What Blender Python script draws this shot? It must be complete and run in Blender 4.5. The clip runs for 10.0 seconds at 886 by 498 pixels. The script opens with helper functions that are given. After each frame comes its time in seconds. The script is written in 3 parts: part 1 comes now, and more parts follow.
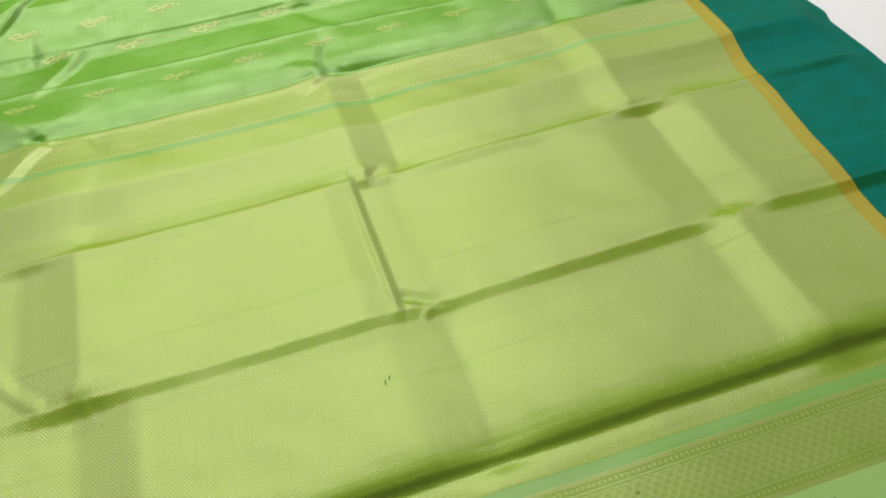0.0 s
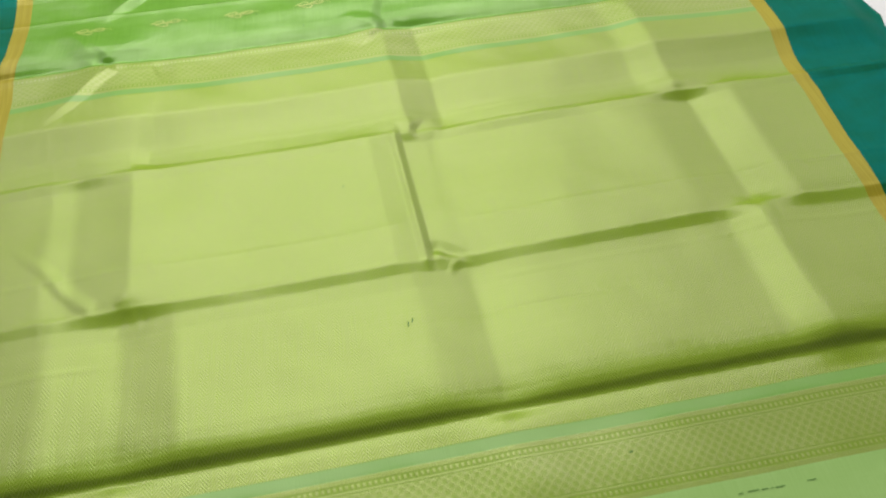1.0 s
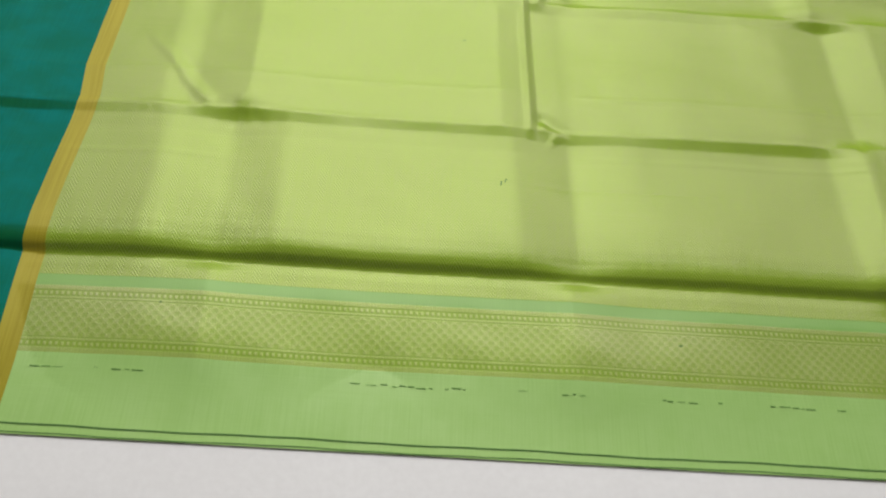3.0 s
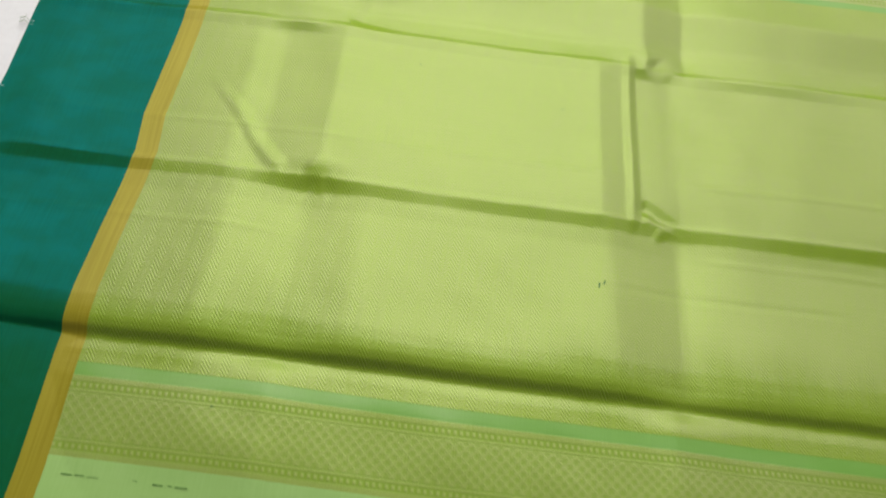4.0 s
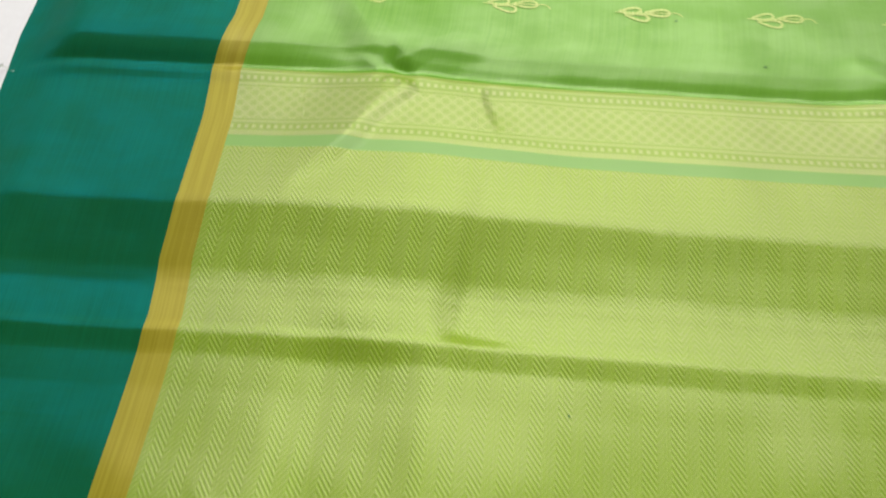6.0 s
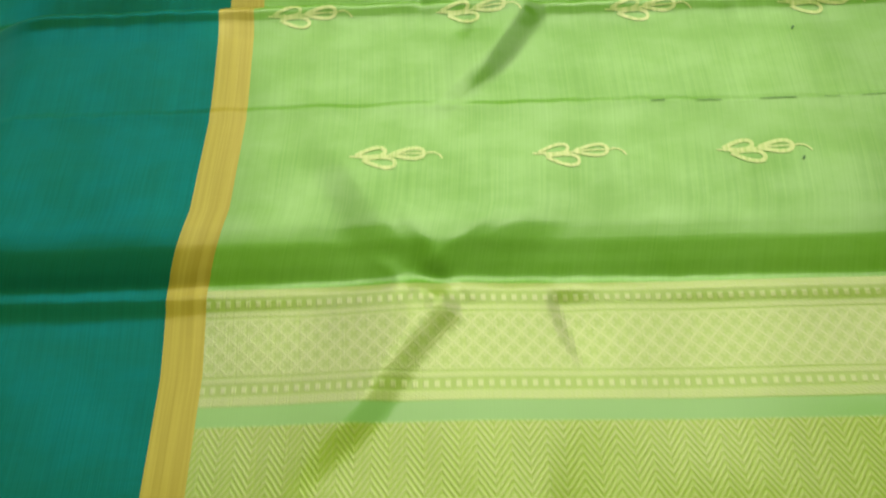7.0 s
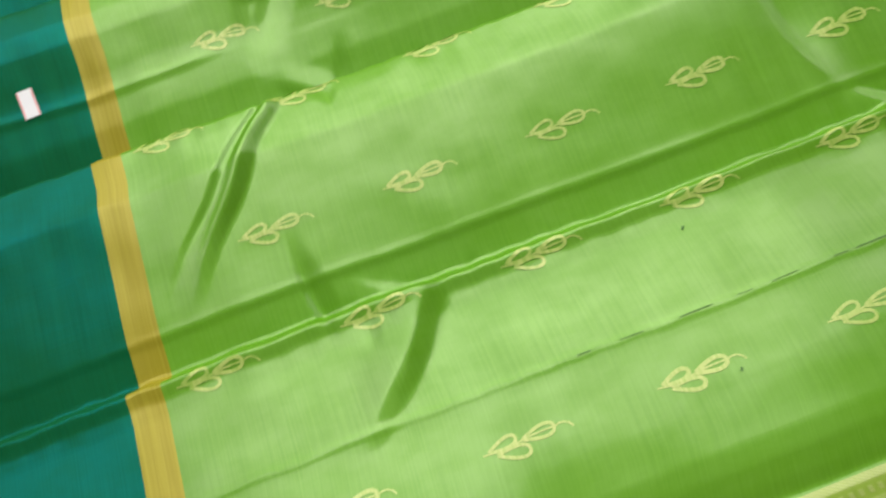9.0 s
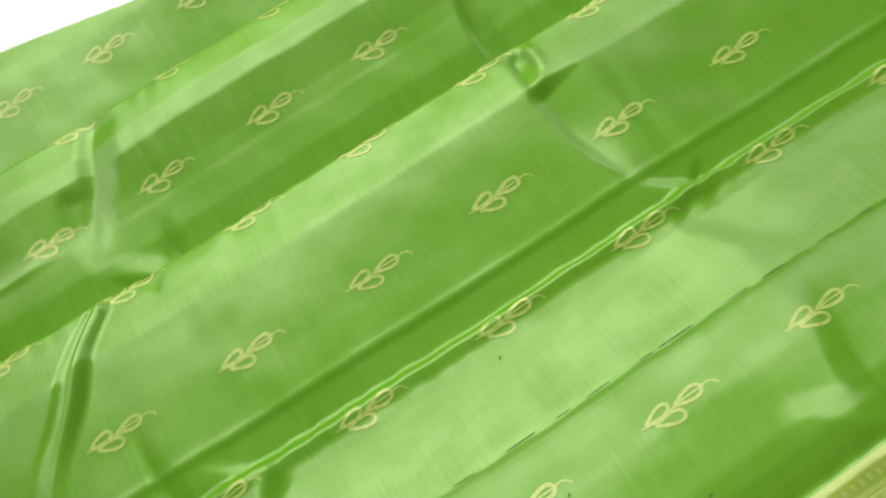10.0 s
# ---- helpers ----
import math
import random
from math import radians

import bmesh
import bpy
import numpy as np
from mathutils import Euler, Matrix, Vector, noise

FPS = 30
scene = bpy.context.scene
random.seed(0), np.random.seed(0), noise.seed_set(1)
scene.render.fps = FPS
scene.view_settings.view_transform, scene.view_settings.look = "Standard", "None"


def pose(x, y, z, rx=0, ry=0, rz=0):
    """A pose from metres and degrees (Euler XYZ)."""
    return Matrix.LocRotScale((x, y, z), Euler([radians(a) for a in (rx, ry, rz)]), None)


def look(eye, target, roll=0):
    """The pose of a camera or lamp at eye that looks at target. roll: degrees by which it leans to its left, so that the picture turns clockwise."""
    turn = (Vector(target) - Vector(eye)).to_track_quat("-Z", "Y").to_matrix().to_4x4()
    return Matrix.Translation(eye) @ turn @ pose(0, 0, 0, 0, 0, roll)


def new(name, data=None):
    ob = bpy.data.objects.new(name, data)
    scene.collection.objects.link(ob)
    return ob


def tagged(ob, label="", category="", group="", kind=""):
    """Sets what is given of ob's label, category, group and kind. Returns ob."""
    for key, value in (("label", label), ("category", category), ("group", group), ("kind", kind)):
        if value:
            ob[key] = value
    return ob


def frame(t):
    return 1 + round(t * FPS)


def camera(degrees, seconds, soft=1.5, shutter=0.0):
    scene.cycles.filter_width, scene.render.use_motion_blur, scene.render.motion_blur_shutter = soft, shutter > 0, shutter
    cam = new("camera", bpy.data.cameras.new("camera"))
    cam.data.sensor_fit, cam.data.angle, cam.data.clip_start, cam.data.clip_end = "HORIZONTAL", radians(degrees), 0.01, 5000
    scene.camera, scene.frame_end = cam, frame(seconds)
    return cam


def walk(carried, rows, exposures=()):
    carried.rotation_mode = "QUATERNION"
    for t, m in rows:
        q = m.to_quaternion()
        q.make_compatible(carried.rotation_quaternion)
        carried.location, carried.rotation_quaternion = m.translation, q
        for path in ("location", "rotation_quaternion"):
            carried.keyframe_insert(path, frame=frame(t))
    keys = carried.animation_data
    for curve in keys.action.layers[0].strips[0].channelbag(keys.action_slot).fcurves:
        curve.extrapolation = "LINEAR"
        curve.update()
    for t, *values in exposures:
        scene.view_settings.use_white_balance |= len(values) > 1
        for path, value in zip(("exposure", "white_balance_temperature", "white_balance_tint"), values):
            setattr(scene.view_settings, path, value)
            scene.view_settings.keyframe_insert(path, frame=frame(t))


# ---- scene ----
# ---------------------------------------------------------------- camera
cam = camera(58.9, 10.0, soft=2.0, shutter=0.3)
PATH = [
    (0, (0.348, -0.035, 0.533), (0.721, 1.236, -0.966), -3.6),
    (0.5, (0.352, -0.03, 0.549), (0.664, 1.213, -0.987), -2.2),
    (1, (0.34, -0.063, 0.558), (0.616, 1.157, -1.002), 0.1),
    (1.5, (0.321, -0.085, 0.559), (0.566, 1.095, -1.037), 3.0),
    (2, (0.306, -0.111, 0.566), (0.524, 1.015, -1.072), 6.2),
    (2.2, (0.305, -0.118, 0.563), (0.513, 0.983, -1.094), 7.0),
    (3.3, (0.279, -0.08, 0.566), (0.409, 0.918, -1.162), 10.9),
    (3.5, (0.268, -0.059, 0.556), (0.387, 0.943, -1.171), 11.2),
    (4, (0.241, 0.014, 0.536), (0.329, 0.993, -1.206), 11.5),
    (4.5, (0.21, 0.113, 0.512), (0.29, 1.065, -1.245), 11.4),
    (5, (0.196, 0.202, 0.473), (0.24, 1.155, -1.285), 8.9),
    (5.5, (0.189, 0.285, 0.423), (0.18, 1.28, -1.313), 4.7),
    (5.7, (0.185, 0.319, 0.398), (0.156, 1.332, -1.326), 3.3),
    (6.8, (0.148, 0.543, 0.328), (0.085, 1.398, -1.479), -3.6),
    (7, (0.144, 0.571, 0.318), (0.095, 1.432, -1.487), -4.3),
    (7.5, (0.135, 0.63, 0.302), (0.105, 1.504, -1.496), -7.0),
    (8, (0.119, 0.66, 0.306), (0.147, 1.581, -1.47), -8.0),
    (8.5, (0.142, 0.668, 0.327), (0.181, 1.614, -1.435), -12.8),
    (9, (0.18, 0.677, 0.362), (0.256, 1.645, -1.386), -16.8),
    (9.5, (0.225, 0.68, 0.375), (0.339, 1.693, -1.346), -21.1),
    (10, (0.282, 0.679, 0.383), (0.449, 1.723, -1.315), -24.9),
]
walk(cam, [(t, look(eye, target, roll)) for t, eye, target, roll in PATH])

# ---------------------------------------------------------------- light
ADDED_LIGHT_POWER = 210.0
ADDED_LIGHT = (-0.90, 1.75, 1.22, 5.00)
CEILING_Z, WALL_Y = 2.75, 6.60
world = bpy.data.worlds.new("world")
scene.world = world
world.use_nodes = True
sky = world.node_tree.nodes.new("ShaderNodeTexSky")
sky.sky_type, sky.sun_disc, sky.sun_elevation, sky.sun_rotation = "NISHITA", False, radians(40), radians(180)
world.node_tree.links.new(sky.outputs[0], world.node_tree.nodes["Background"].inputs[0])
world.node_tree.nodes["Background"].inputs[1].default_value = 0.05

# unseen overhead area light, added and placed to suit the silk's sheen
lamp = bpy.data.lights.new("added_overhead_light", "AREA")
lamp.shape, lamp.size, lamp.size_y = "RECTANGLE", ADDED_LIGHT[1] - ADDED_LIGHT[0] - 0.1, ADDED_LIGHT[3] - ADDED_LIGHT[2] - 0.1
lamp.energy, lamp.color = ADDED_LIGHT_POWER, (1.0, 0.99, 0.97)
lamp_ob = new("added_overhead_light", lamp)
lamp_ob.matrix_world = pose((ADDED_LIGHT[0] + ADDED_LIGHT[1]) / 2, (ADDED_LIGHT[2] + ADDED_LIGHT[3]) / 2, CEILING_Z + 0.02, 0, 0, 0)


# ---------------------------------------------------------------- node helpers
class Net:
    """A small builder for node materials."""

    def __init__(self, name):
        self.mat = bpy.data.materials.new(name)
        self.mat.use_nodes = True
        self.tree = self.mat.node_tree
        self.tree.nodes.clear()
        self.out = self.tree.nodes.new("ShaderNodeOutputMaterial")

    def node(self, kind, **inputs):
        n = self.tree.nodes.new(kind)
        for key, value in inputs.items():
            self.put(n.inputs[key.replace("_", " ")], value)
        return n

    def put(self, socket, value):
        if isinstance(value, bpy.types.NodeSocket):
            self.tree.links.new(value, socket)
        else:
            socket.default_value = value

    def m(self, op, a, b=0.0, c=0.0):
        n = self.tree.nodes.new("ShaderNodeMath")
        n.operation = op
        for socket, value in zip(n.inputs, (a, b, c)):
            self.put(socket, value)
        return n.outputs[0]

    def mix(self, fac, a, b):
        n = self.tree.nodes.new("ShaderNodeMix")
        n.data_type = "RGBA"
        self.put(n.inputs[0], fac)
        self.put(n.inputs[6], a if isinstance(a, bpy.types.NodeSocket) else (*a, 1))
        self.put(n.inputs[7], b if isinstance(b, bpy.types.NodeSocket) else (*b, 1))
        return n.outputs[2]

    def uv(self):
        n = self.tree.nodes.new("ShaderNodeUVMap")
        n.uv_map = "cloth"
        s = self.tree.nodes.new("ShaderNodeSeparateXYZ")
        self.tree.links.new(n.outputs[0], s.inputs[0])
        return s.outputs[0], s.outputs[1]

    def vec(self, x, y, z=0.0):
        n = self.tree.nodes.new("ShaderNodeCombineXYZ")
        for socket, value in zip(n.inputs, (x, y, z)):
            self.put(socket, value)
        return n.outputs[0]

    def noise(self, vector, scale, detail=3.0, rough=0.5):
        n = self.tree.nodes.new("ShaderNodeTexNoise")
        self.put(n.inputs["Vector"], vector)
        n.inputs["Scale"].default_value = scale
        n.inputs["Detail"].default_value = detail
        n.inputs["Roughness"].default_value = rough
        return n.outputs[0]

    def ramp(self, value, lo, hi, a=0.0, b=1.0):
        n = self.tree.nodes.new("ShaderNodeMapRange")
        n.interpolation_type = "SMOOTHSTEP"
        for socket, v in zip(n.inputs, (value, lo, hi, a, b)):
            self.put(socket, v)
        return n.outputs[0]

    def band(self, v, lo, hi, soft=0.0006):
        return self.m("MULTIPLY", self.ramp(v, lo - soft, lo + soft), self.ramp(v, hi - soft, hi + soft, 1.0, 0.0))

    def finish(self, shader):
        self.tree.links.new(shader, self.out.inputs[0])
        return self.mat


def silk(net, base, weft_gloss, warp_gloss, sheen, bump=None, strength=0.2, distance=0.0004, across=(0.32, 0.45), along=(0.39, 0.70)):
    """Shot silk: dyed fibre below, and two lustres: the weft's, which a lengthwise tilt keeps and a sideways tilt
    loses, and the warp's, the other way round. `across` and `along` hold roughness and anisotropy."""
    normal = None
    if bump is not None:
        normal = net.node("ShaderNodeBump", Strength=strength, Distance=distance, Height=bump).outputs[0]
    tangent = net.node("ShaderNodeTangent")
    tangent.direction_type, tangent.uv_map = "UV_MAP", "cloth"
    p = net.node("ShaderNodeBsdfPrincipled", Base_Color=base, Roughness=0.6)
    p.inputs["Specular IOR Level"].default_value = 0.06
    lobes = []
    for colour, (rough, aniso), turn in ((weft_gloss, across, 0.0), (warp_gloss, along, 0.25)):
        g = net.node("ShaderNodeBsdfAnisotropic", Color=colour, Roughness=rough, Anisotropy=aniso, Rotation=turn, Tangent=tangent.outputs[0])
        lobes.append(g)
    if normal is not None:
        for n in (p, *lobes):
            net.put(n.inputs["Normal"], normal)
    pair = net.node("ShaderNodeMixShader", Fac=0.58)
    net.tree.links.new(lobes[0].outputs[0], pair.inputs[1])
    net.tree.links.new(lobes[1].outputs[0], pair.inputs[2])
    mix = net.node("ShaderNodeMixShader")
    net.put(mix.inputs[0], sheen)
    net.tree.links.new(p.outputs[0], mix.inputs[1])
    net.tree.links.new(pair.outputs[0], mix.inputs[2])
    return net.finish(mix.outputs[0])


def threads(net, x, y):
    """Fine uneven warp lines along the cloth and weft lines across it."""
    warp = net.noise(net.vec(net.m("MULTIPLY", x, 1100.0), net.m("MULTIPLY", y, 18.0)), 1.0, 2.0)
    weft = net.noise(net.vec(net.m("MULTIPLY", x, 9.0), net.m("MULTIPLY", y, 700.0)), 1.0, 2.0)
    return warp, weft


def silk_plain(name, dark, light, weft_gloss, warp_gloss, sheen, relief=0.25):
    net = Net(name)
    x, y = net.uv()
    warp, weft = threads(net, x, y)
    cloud = net.noise(net.vec(x, y), 9.0, 4.0)
    fac = net.m("ADD", net.m("MULTIPLY", warp, 0.55), net.m("MULTIPLY", cloud, 0.45))
    base = net.mix(net.ramp(fac, 0.3, 0.7), dark, light)
    height = net.m("ADD", warp, net.m("MULTIPLY", weft, 0.6))
    frost = net.noise(net.vec(x, net.m("MULTIPLY", y, 1.6)), 28.0, 5.0, 0.62)
    shine = net.m("MULTIPLY", net.m("ADD", net.m("MULTIPLY", warp, 0.35), net.ramp(frost, 0.3, 0.7, 0.57, 1.07)), sheen)
    return silk(net, base, (*weft_gloss, 1), (*warp_gloss, 1), shine, height, relief, 0.0003)


def silk_brocade(name):
    """Pallu: gold-thread zigzag field between two figured bands."""
    net = Net(name)
    x, y = net.uv()
    warp, weft = threads(net, x, y)
    wob = net.m("MULTIPLY", net.noise(net.vec(x, y), 60.0, 2.0), 0.0010)
    ys = net.m("ADD", y, wob)
    # zigzag lines
    tri = net.m("PINGPONG", x, 0.0068)
    zig = net.m("FRACT", net.m("DIVIDE", net.m("SUBTRACT", ys, net.m("MULTIPLY", tri, 1.35)), 0.0034))
    zig = net.m("ABSOLUTE", net.m("SUBTRACT", net.m("MULTIPLY", zig, 2.0), 1.0))
    zig = net.ramp(zig, 0.24, 0.66, 0.04, 1.0)
    # lattice of diamonds with a ring in each
    p = 0.0082
    d1 = net.m("PINGPONG", net.m("ADD", x, ys), p / 2)
    d2 = net.m("PINGPONG", net.m("SUBTRACT", x, ys), p / 2)
    dia = net.ramp(net.m("MINIMUM", d1, d2), 0.0004, 0.0011, 1.0, 0.0)
    far = net.m("ADD", net.m("POWER", net.m("SUBTRACT", d1, p / 4), 2.0), net.m("POWER", net.m("SUBTRACT", d2, p / 4), 2.0))
    ring = net.ramp(net.m("ABSOLUTE", net.m("SUBTRACT", net.m("SQRT", far), 0.0007)), 0.0002, 0.0008, 1.0, 0.0)
    dia = net.m("MAXIMUM", dia, net.m("MULTIPLY", ring, 0.6))
    # rows of dots
    dot = net.ramp(net.m("PINGPONG", x, 0.0022), 0.0008, 0.0013, 1.0, 0.0)
    lattice = net.m("MAXIMUM", net.band(y, 0.1415, 0.1715), net.band(y, 0.6645, 0.6885))
    dots = net.m("MAXIMUM", net.m("MAXIMUM", net.band(y, 0.1345, 0.1372), net.band(y, 0.1762, 0.1790)),
                 net.m("MAXIMUM", net.band(y, 0.6565, 0.6592), net.band(y, 0.6945, 0.6972)))
    gaps = net.m("MAXIMUM", net.m("MAXIMUM", net.band(y, 0.1330, 0.1387), net.band(y, 0.1747, 0.1805)),
                 net.m("MAXIMUM", net.band(y, 0.6550, 0.6607), net.band(y, 0.6925, 0.6990)))
    rule = net.m("MAXIMUM", net.band(y, 0.1406, 0.1415, 0.0003), net.m("MAXIMUM", net.band(y, 0.1722, 0.1731, 0.0003),
                 net.m("MAXIMUM", net.band(y, 0.6629, 0.6638, 0.0003), net.band(y, 0.6895, 0.6904, 0.0003))))
    stripe = net.m("MAXIMUM", net.band(y, 0.1845, 0.1945), net.band(y, 0.6425, 0.6510))
    # gold cover: 1 where gold thread lies on top
    zone = net.m("MAXIMUM", net.band(y, 0.10, 0.1845), net.band(y, 0.651, 0.72))
    hatch = net.m("ADD", 0.55, net.m("MULTIPLY", net.ramp(net.m("PINGPONG", net.m("ADD", net.m("MULTIPLY", x, 0.6), ys), 0.0008), 0.0002, 0.0006), 0.3))
    field = net.m("ADD", net.m("MULTIPLY", zig, net.m("SUBTRACT", 1.0, zone)), net.m("MULTIPLY", hatch, zone))
    cover = net.m("ADD", net.m("MULTIPLY", field, net.m("SUBTRACT", 1.0, lattice)), net.m("MULTIPLY", net.m("ADD", 0.25, net.m("MULTIPLY", dia, 0.75)), lattice))
    cover = net.m("MULTIPLY", cover, net.m("SUBTRACT", 1.0, net.m("MAXIMUM", gaps, rule)))
    cover = net.m("MAXIMUM", cover, net.m("MULTIPLY", dots, dot))
    cover = net.m("MULTIPLY", cover, net.m("SUBTRACT", 1.0, stripe))
    cover = net.m("MULTIPLY", cover, net.ramp(warp, 0.25, 0.55, 0.55, 1.0))
    cloud = net.noise(net.vec(x, y), 7.0, 4.0)
    ground = net.mix(net.ramp(cloud, 0.3, 0.7), (0.195, 0.320, 0.008), (0.225, 0.350, 0.014))
    gold = net.mix(net.ramp(weft, 0.3, 0.7), (0.220, 0.318, 0.024), (0.250, 0.342, 0.036))
    gold = net.mix(net.m("MULTIPLY", zone, 0.5), gold, (0.365, 0.42, 0.160))
    ground = net.mix(net.m("MULTIPLY", zone, 0.4), ground, (0.255, 0.34, 0.085))
    base = net.mix(cover, ground, gold)
    base = net.mix(net.ramp(warp, 0.35, 0.75, 0.0, 0.22), base, (0.13, 0.24, 0.02))
    base = net.mix(stripe, base, (0.165, 0.370, 0.055))
    gloss = net.mix(cover, (0.60, 0.98, 0.12), (0.78, 1.0, 0.22))
    gloss = net.mix(stripe, gloss, (0.40, 0.60, 0.28))
    height = net.m("ADD", net.m("MULTIPLY", cover, 1.2), net.m("MULTIPLY", warp, 0.5))
    shine = net.m("ADD", 0.080, net.m("MULTIPLY", cover, 0.050))
    return silk(net, base, gloss, (0.95, 0.73, 0.76, 1), shine, height, 0.26, 0.0003)


def zari(name, dark, light, gloss, shine):
    """Gold ribbon woven of long metal threads."""
    net = Net(name)
    x, y = net.uv()
    line = net.noise(net.vec(net.m("MULTIPLY", x, 650.0), net.m("MULTIPLY", y, 9.0)), 1.0, 3.0, 0.6)
    grain = net.noise(net.vec(net.m("MULTIPLY", x, 60.0), net.m("MULTIPLY", y, 900.0)), 1.0, 2.0)
    base = net.mix(net.ramp(line, 0.32, 0.68), dark, light)
    height = net.m("ADD", line, net.m("MULTIPLY", grain, 0.4))
    return silk(net, base, (*gloss, 1), (*gloss, 1), shine, height, 0.3, 0.0003)


def matte(name, dark, light, scale, rough=0.6, relief=0.1, spec=0.4):
    net = Net(name)
    co = net.node("ShaderNodeTexCoord").outputs["Object"]
    big = net.noise(co, scale, 5.0, 0.6)
    fine = net.noise(co, scale * 60, 3.0)
    base = net.mix(net.ramp(net.m("ADD", net.m("MULTIPLY", big, 0.7), net.m("MULTIPLY", fine, 0.3)), 0.3, 0.7), dark, light)
    b = net.node("ShaderNodeBump", Strength=relief, Distance=0.001, Height=fine)
    p = net.node("ShaderNodeBsdfPrincipled", Base_Color=base, Roughness=rough, Normal=b.outputs[0])
    p.inputs["Specular IOR Level"].default_value = spec
    return net.finish(p.outputs[0])


M_FIELD = silk_plain("green_silk", (0.092, 0.268, 0.006), (0.118, 0.305, 0.011), (0.58, 1.0, 0.26), (0.92, 0.87, 0.76), 0.090, 0.1)
M_END = silk_plain("pale_green_silk", (0.29, 0.49, 0.13), (0.33, 0.53, 0.16), (0.75, 0.95, 0.50), (0.9, 0.85, 0.8), 0.075)
M_TEAL = silk_plain("teal_silk", (0.003, 0.085, 0.022), (0.004, 0.105, 0.030), (0.0, 0.30, 0.10), (0.0, 0.44, 0.64), 0.10)
M_PALLU = silk_brocade("gold_green_brocade")
M_GOLD = zari("gold_zari", (0.25, 0.21, 0.008), (0.32, 0.275, 0.02), (1.0, 0.88, 0.34), 0.09)
M_BUTA = zari("pale_gold_zari", (0.24, 0.41, 0.05), (0.41, 0.51, 0.12), (1.0, 0.93, 0.6), 0.09)
M_FLOOR = matte("white_floor", (0.72, 0.705, 0.70), (0.79, 0.78, 0.775), 3.0, 0.45)
M_WALL = matte("unseen_wall_grey", (0.36, 0.35, 0.335), (0.41, 0.40, 0.385), 2.0, 0.8)
M_PAPER = matte("white_paper", (0.80, 0.78, 0.78), (0.86, 0.84, 0.84), 40.0, 0.6)
M_RED = matte("pink_print", (0.75, 0.28, 0.25), (0.80, 0.34, 0.30), 40.0, 0.6)
M_DARK = matte("dark_thread_and_shade", (0.05, 0.13, 0.025), (0.10, 0.22, 0.05), 90.0, 0.8)
# green of the thread ends, also used to paint shade along a crease
M_DASH = matte("green_thread_and_shade", (0.07, 0.17, 0.03), (0.16, 0.32, 0.07), 200.0, 0.8)
M_FRINGE = matte("pale_thread", (0.50, 0.55, 0.45), (0.62, 0.66, 0.56), 90.0, 0.7)


# ---------------------------------------------------------------- mesh helpers
def mesh_object(name, verts, faces, material, parent=None, smooth=True):
    me = bpy.data.meshes.new(name)
    me.from_pydata([tuple(v) for v in verts], [], [tuple(f) for f in faces])
    me.materials.append(material)
    if smooth:
        me.shade_smooth()
    me.update()
    ob = new(name, me)
    ob.parent = parent
    return ob


def box(name, lo, hi, material, parent=None):
    bm = bmesh.new()
    bmesh.ops.create_cube(bm, size=1.0)
    for v in bm.verts:
        for k in range(3):
            v.co[k] = lo[k] if v.co[k] < 0 else hi[k]
    me = bpy.data.meshes.new(name)
    bm.to_mesh(me)
    bm.free()
    me.materials.append(material)
    ob = new(name, me)
    ob.parent = parent
    return ob


# ---------------------------------------------------------------- room
FLOOR_Z = -0.0105
floor = tagged(box("floor", (-2.4, -2.4, -0.1), (3.2, WALL_Y + 0.15, FLOOR_Z), M_FLOOR), "smooth plain white floor under the spread saree", "floor", kind="structure")


def boxes(name, some, material, parent=None):
    """Several blocks as one mesh."""
    verts, faces = [], []
    for lo, hi in some:
        n = len(verts)
        verts += [(x, y, z) for z in (lo[2], hi[2]) for y in (lo[1], hi[1]) for x in (lo[0], hi[0])]
        faces += [tuple(n + k for k in f) for f in ((0, 2, 3, 1), (4, 5, 7, 6), (0, 1, 5, 4), (2, 6, 7, 3), (0, 4, 6, 2), (1, 3, 7, 5))]
    return mesh_object(name, verts, faces, material, parent, smooth=False)


# unseen ceiling and framed opening, added to carry the overhead light
wx0, wx1, wy0, wy1 = ADDED_LIGHT
top = CEILING_Z + 0.15
tagged(boxes("ceiling", [((-2.55, -2.55, CEILING_Z), (3.35, wy0, top)), ((-2.55, wy1, CEILING_Z), (3.35, WALL_Y + 0.15, top)),
                         ((-2.55, wy0, CEILING_Z), (wx0, wy1, top)), ((wx1, wy0, CEILING_Z), (3.35, wy1, top))], M_WALL),
       "unseen plain ceiling, added around the light opening", "ceiling", kind="structure")
window = tagged(new("light_opening_1"), "unseen overhead opening, added to hold the light", "window", kind="structure")
za, zb = CEILING_Z + 0.06, CEILING_Z + 0.11
boxes("light_opening_frame", [((wx0, wy0, za), (wx1, wy0 + 0.05, zb)), ((wx0, wy1 - 0.05, za), (wx1, wy1, zb)),
                       ((wx0, wy0 + 0.05, za), (wx0 + 0.05, wy1 - 0.05, zb)), ((wx1 - 0.05, wy0 + 0.05, za), (wx1, wy1 - 0.05, zb))], M_PAPER, window)
# unseen walls, added; their grey keeps side reflections in the silk dim
tagged(box("wall_north", (-2.4, WALL_Y, -0.1), (3.2, WALL_Y + 0.15, CEILING_Z), M_WALL), "unseen plain grey wall, added to close the room", "wall", kind="structure")
tagged(box("wall_south", (-2.4, -2.55, -0.1), (3.2, -2.4, CEILING_Z), M_WALL), "unseen plain grey wall, added to close the room", "wall", kind="structure")
tagged(box("wall_west", (-2.55, -2.55, -0.1), (-2.4, WALL_Y + 0.15, CEILING_Z), M_WALL), "unseen plain grey wall, added to close the room", "wall", kind="structure")
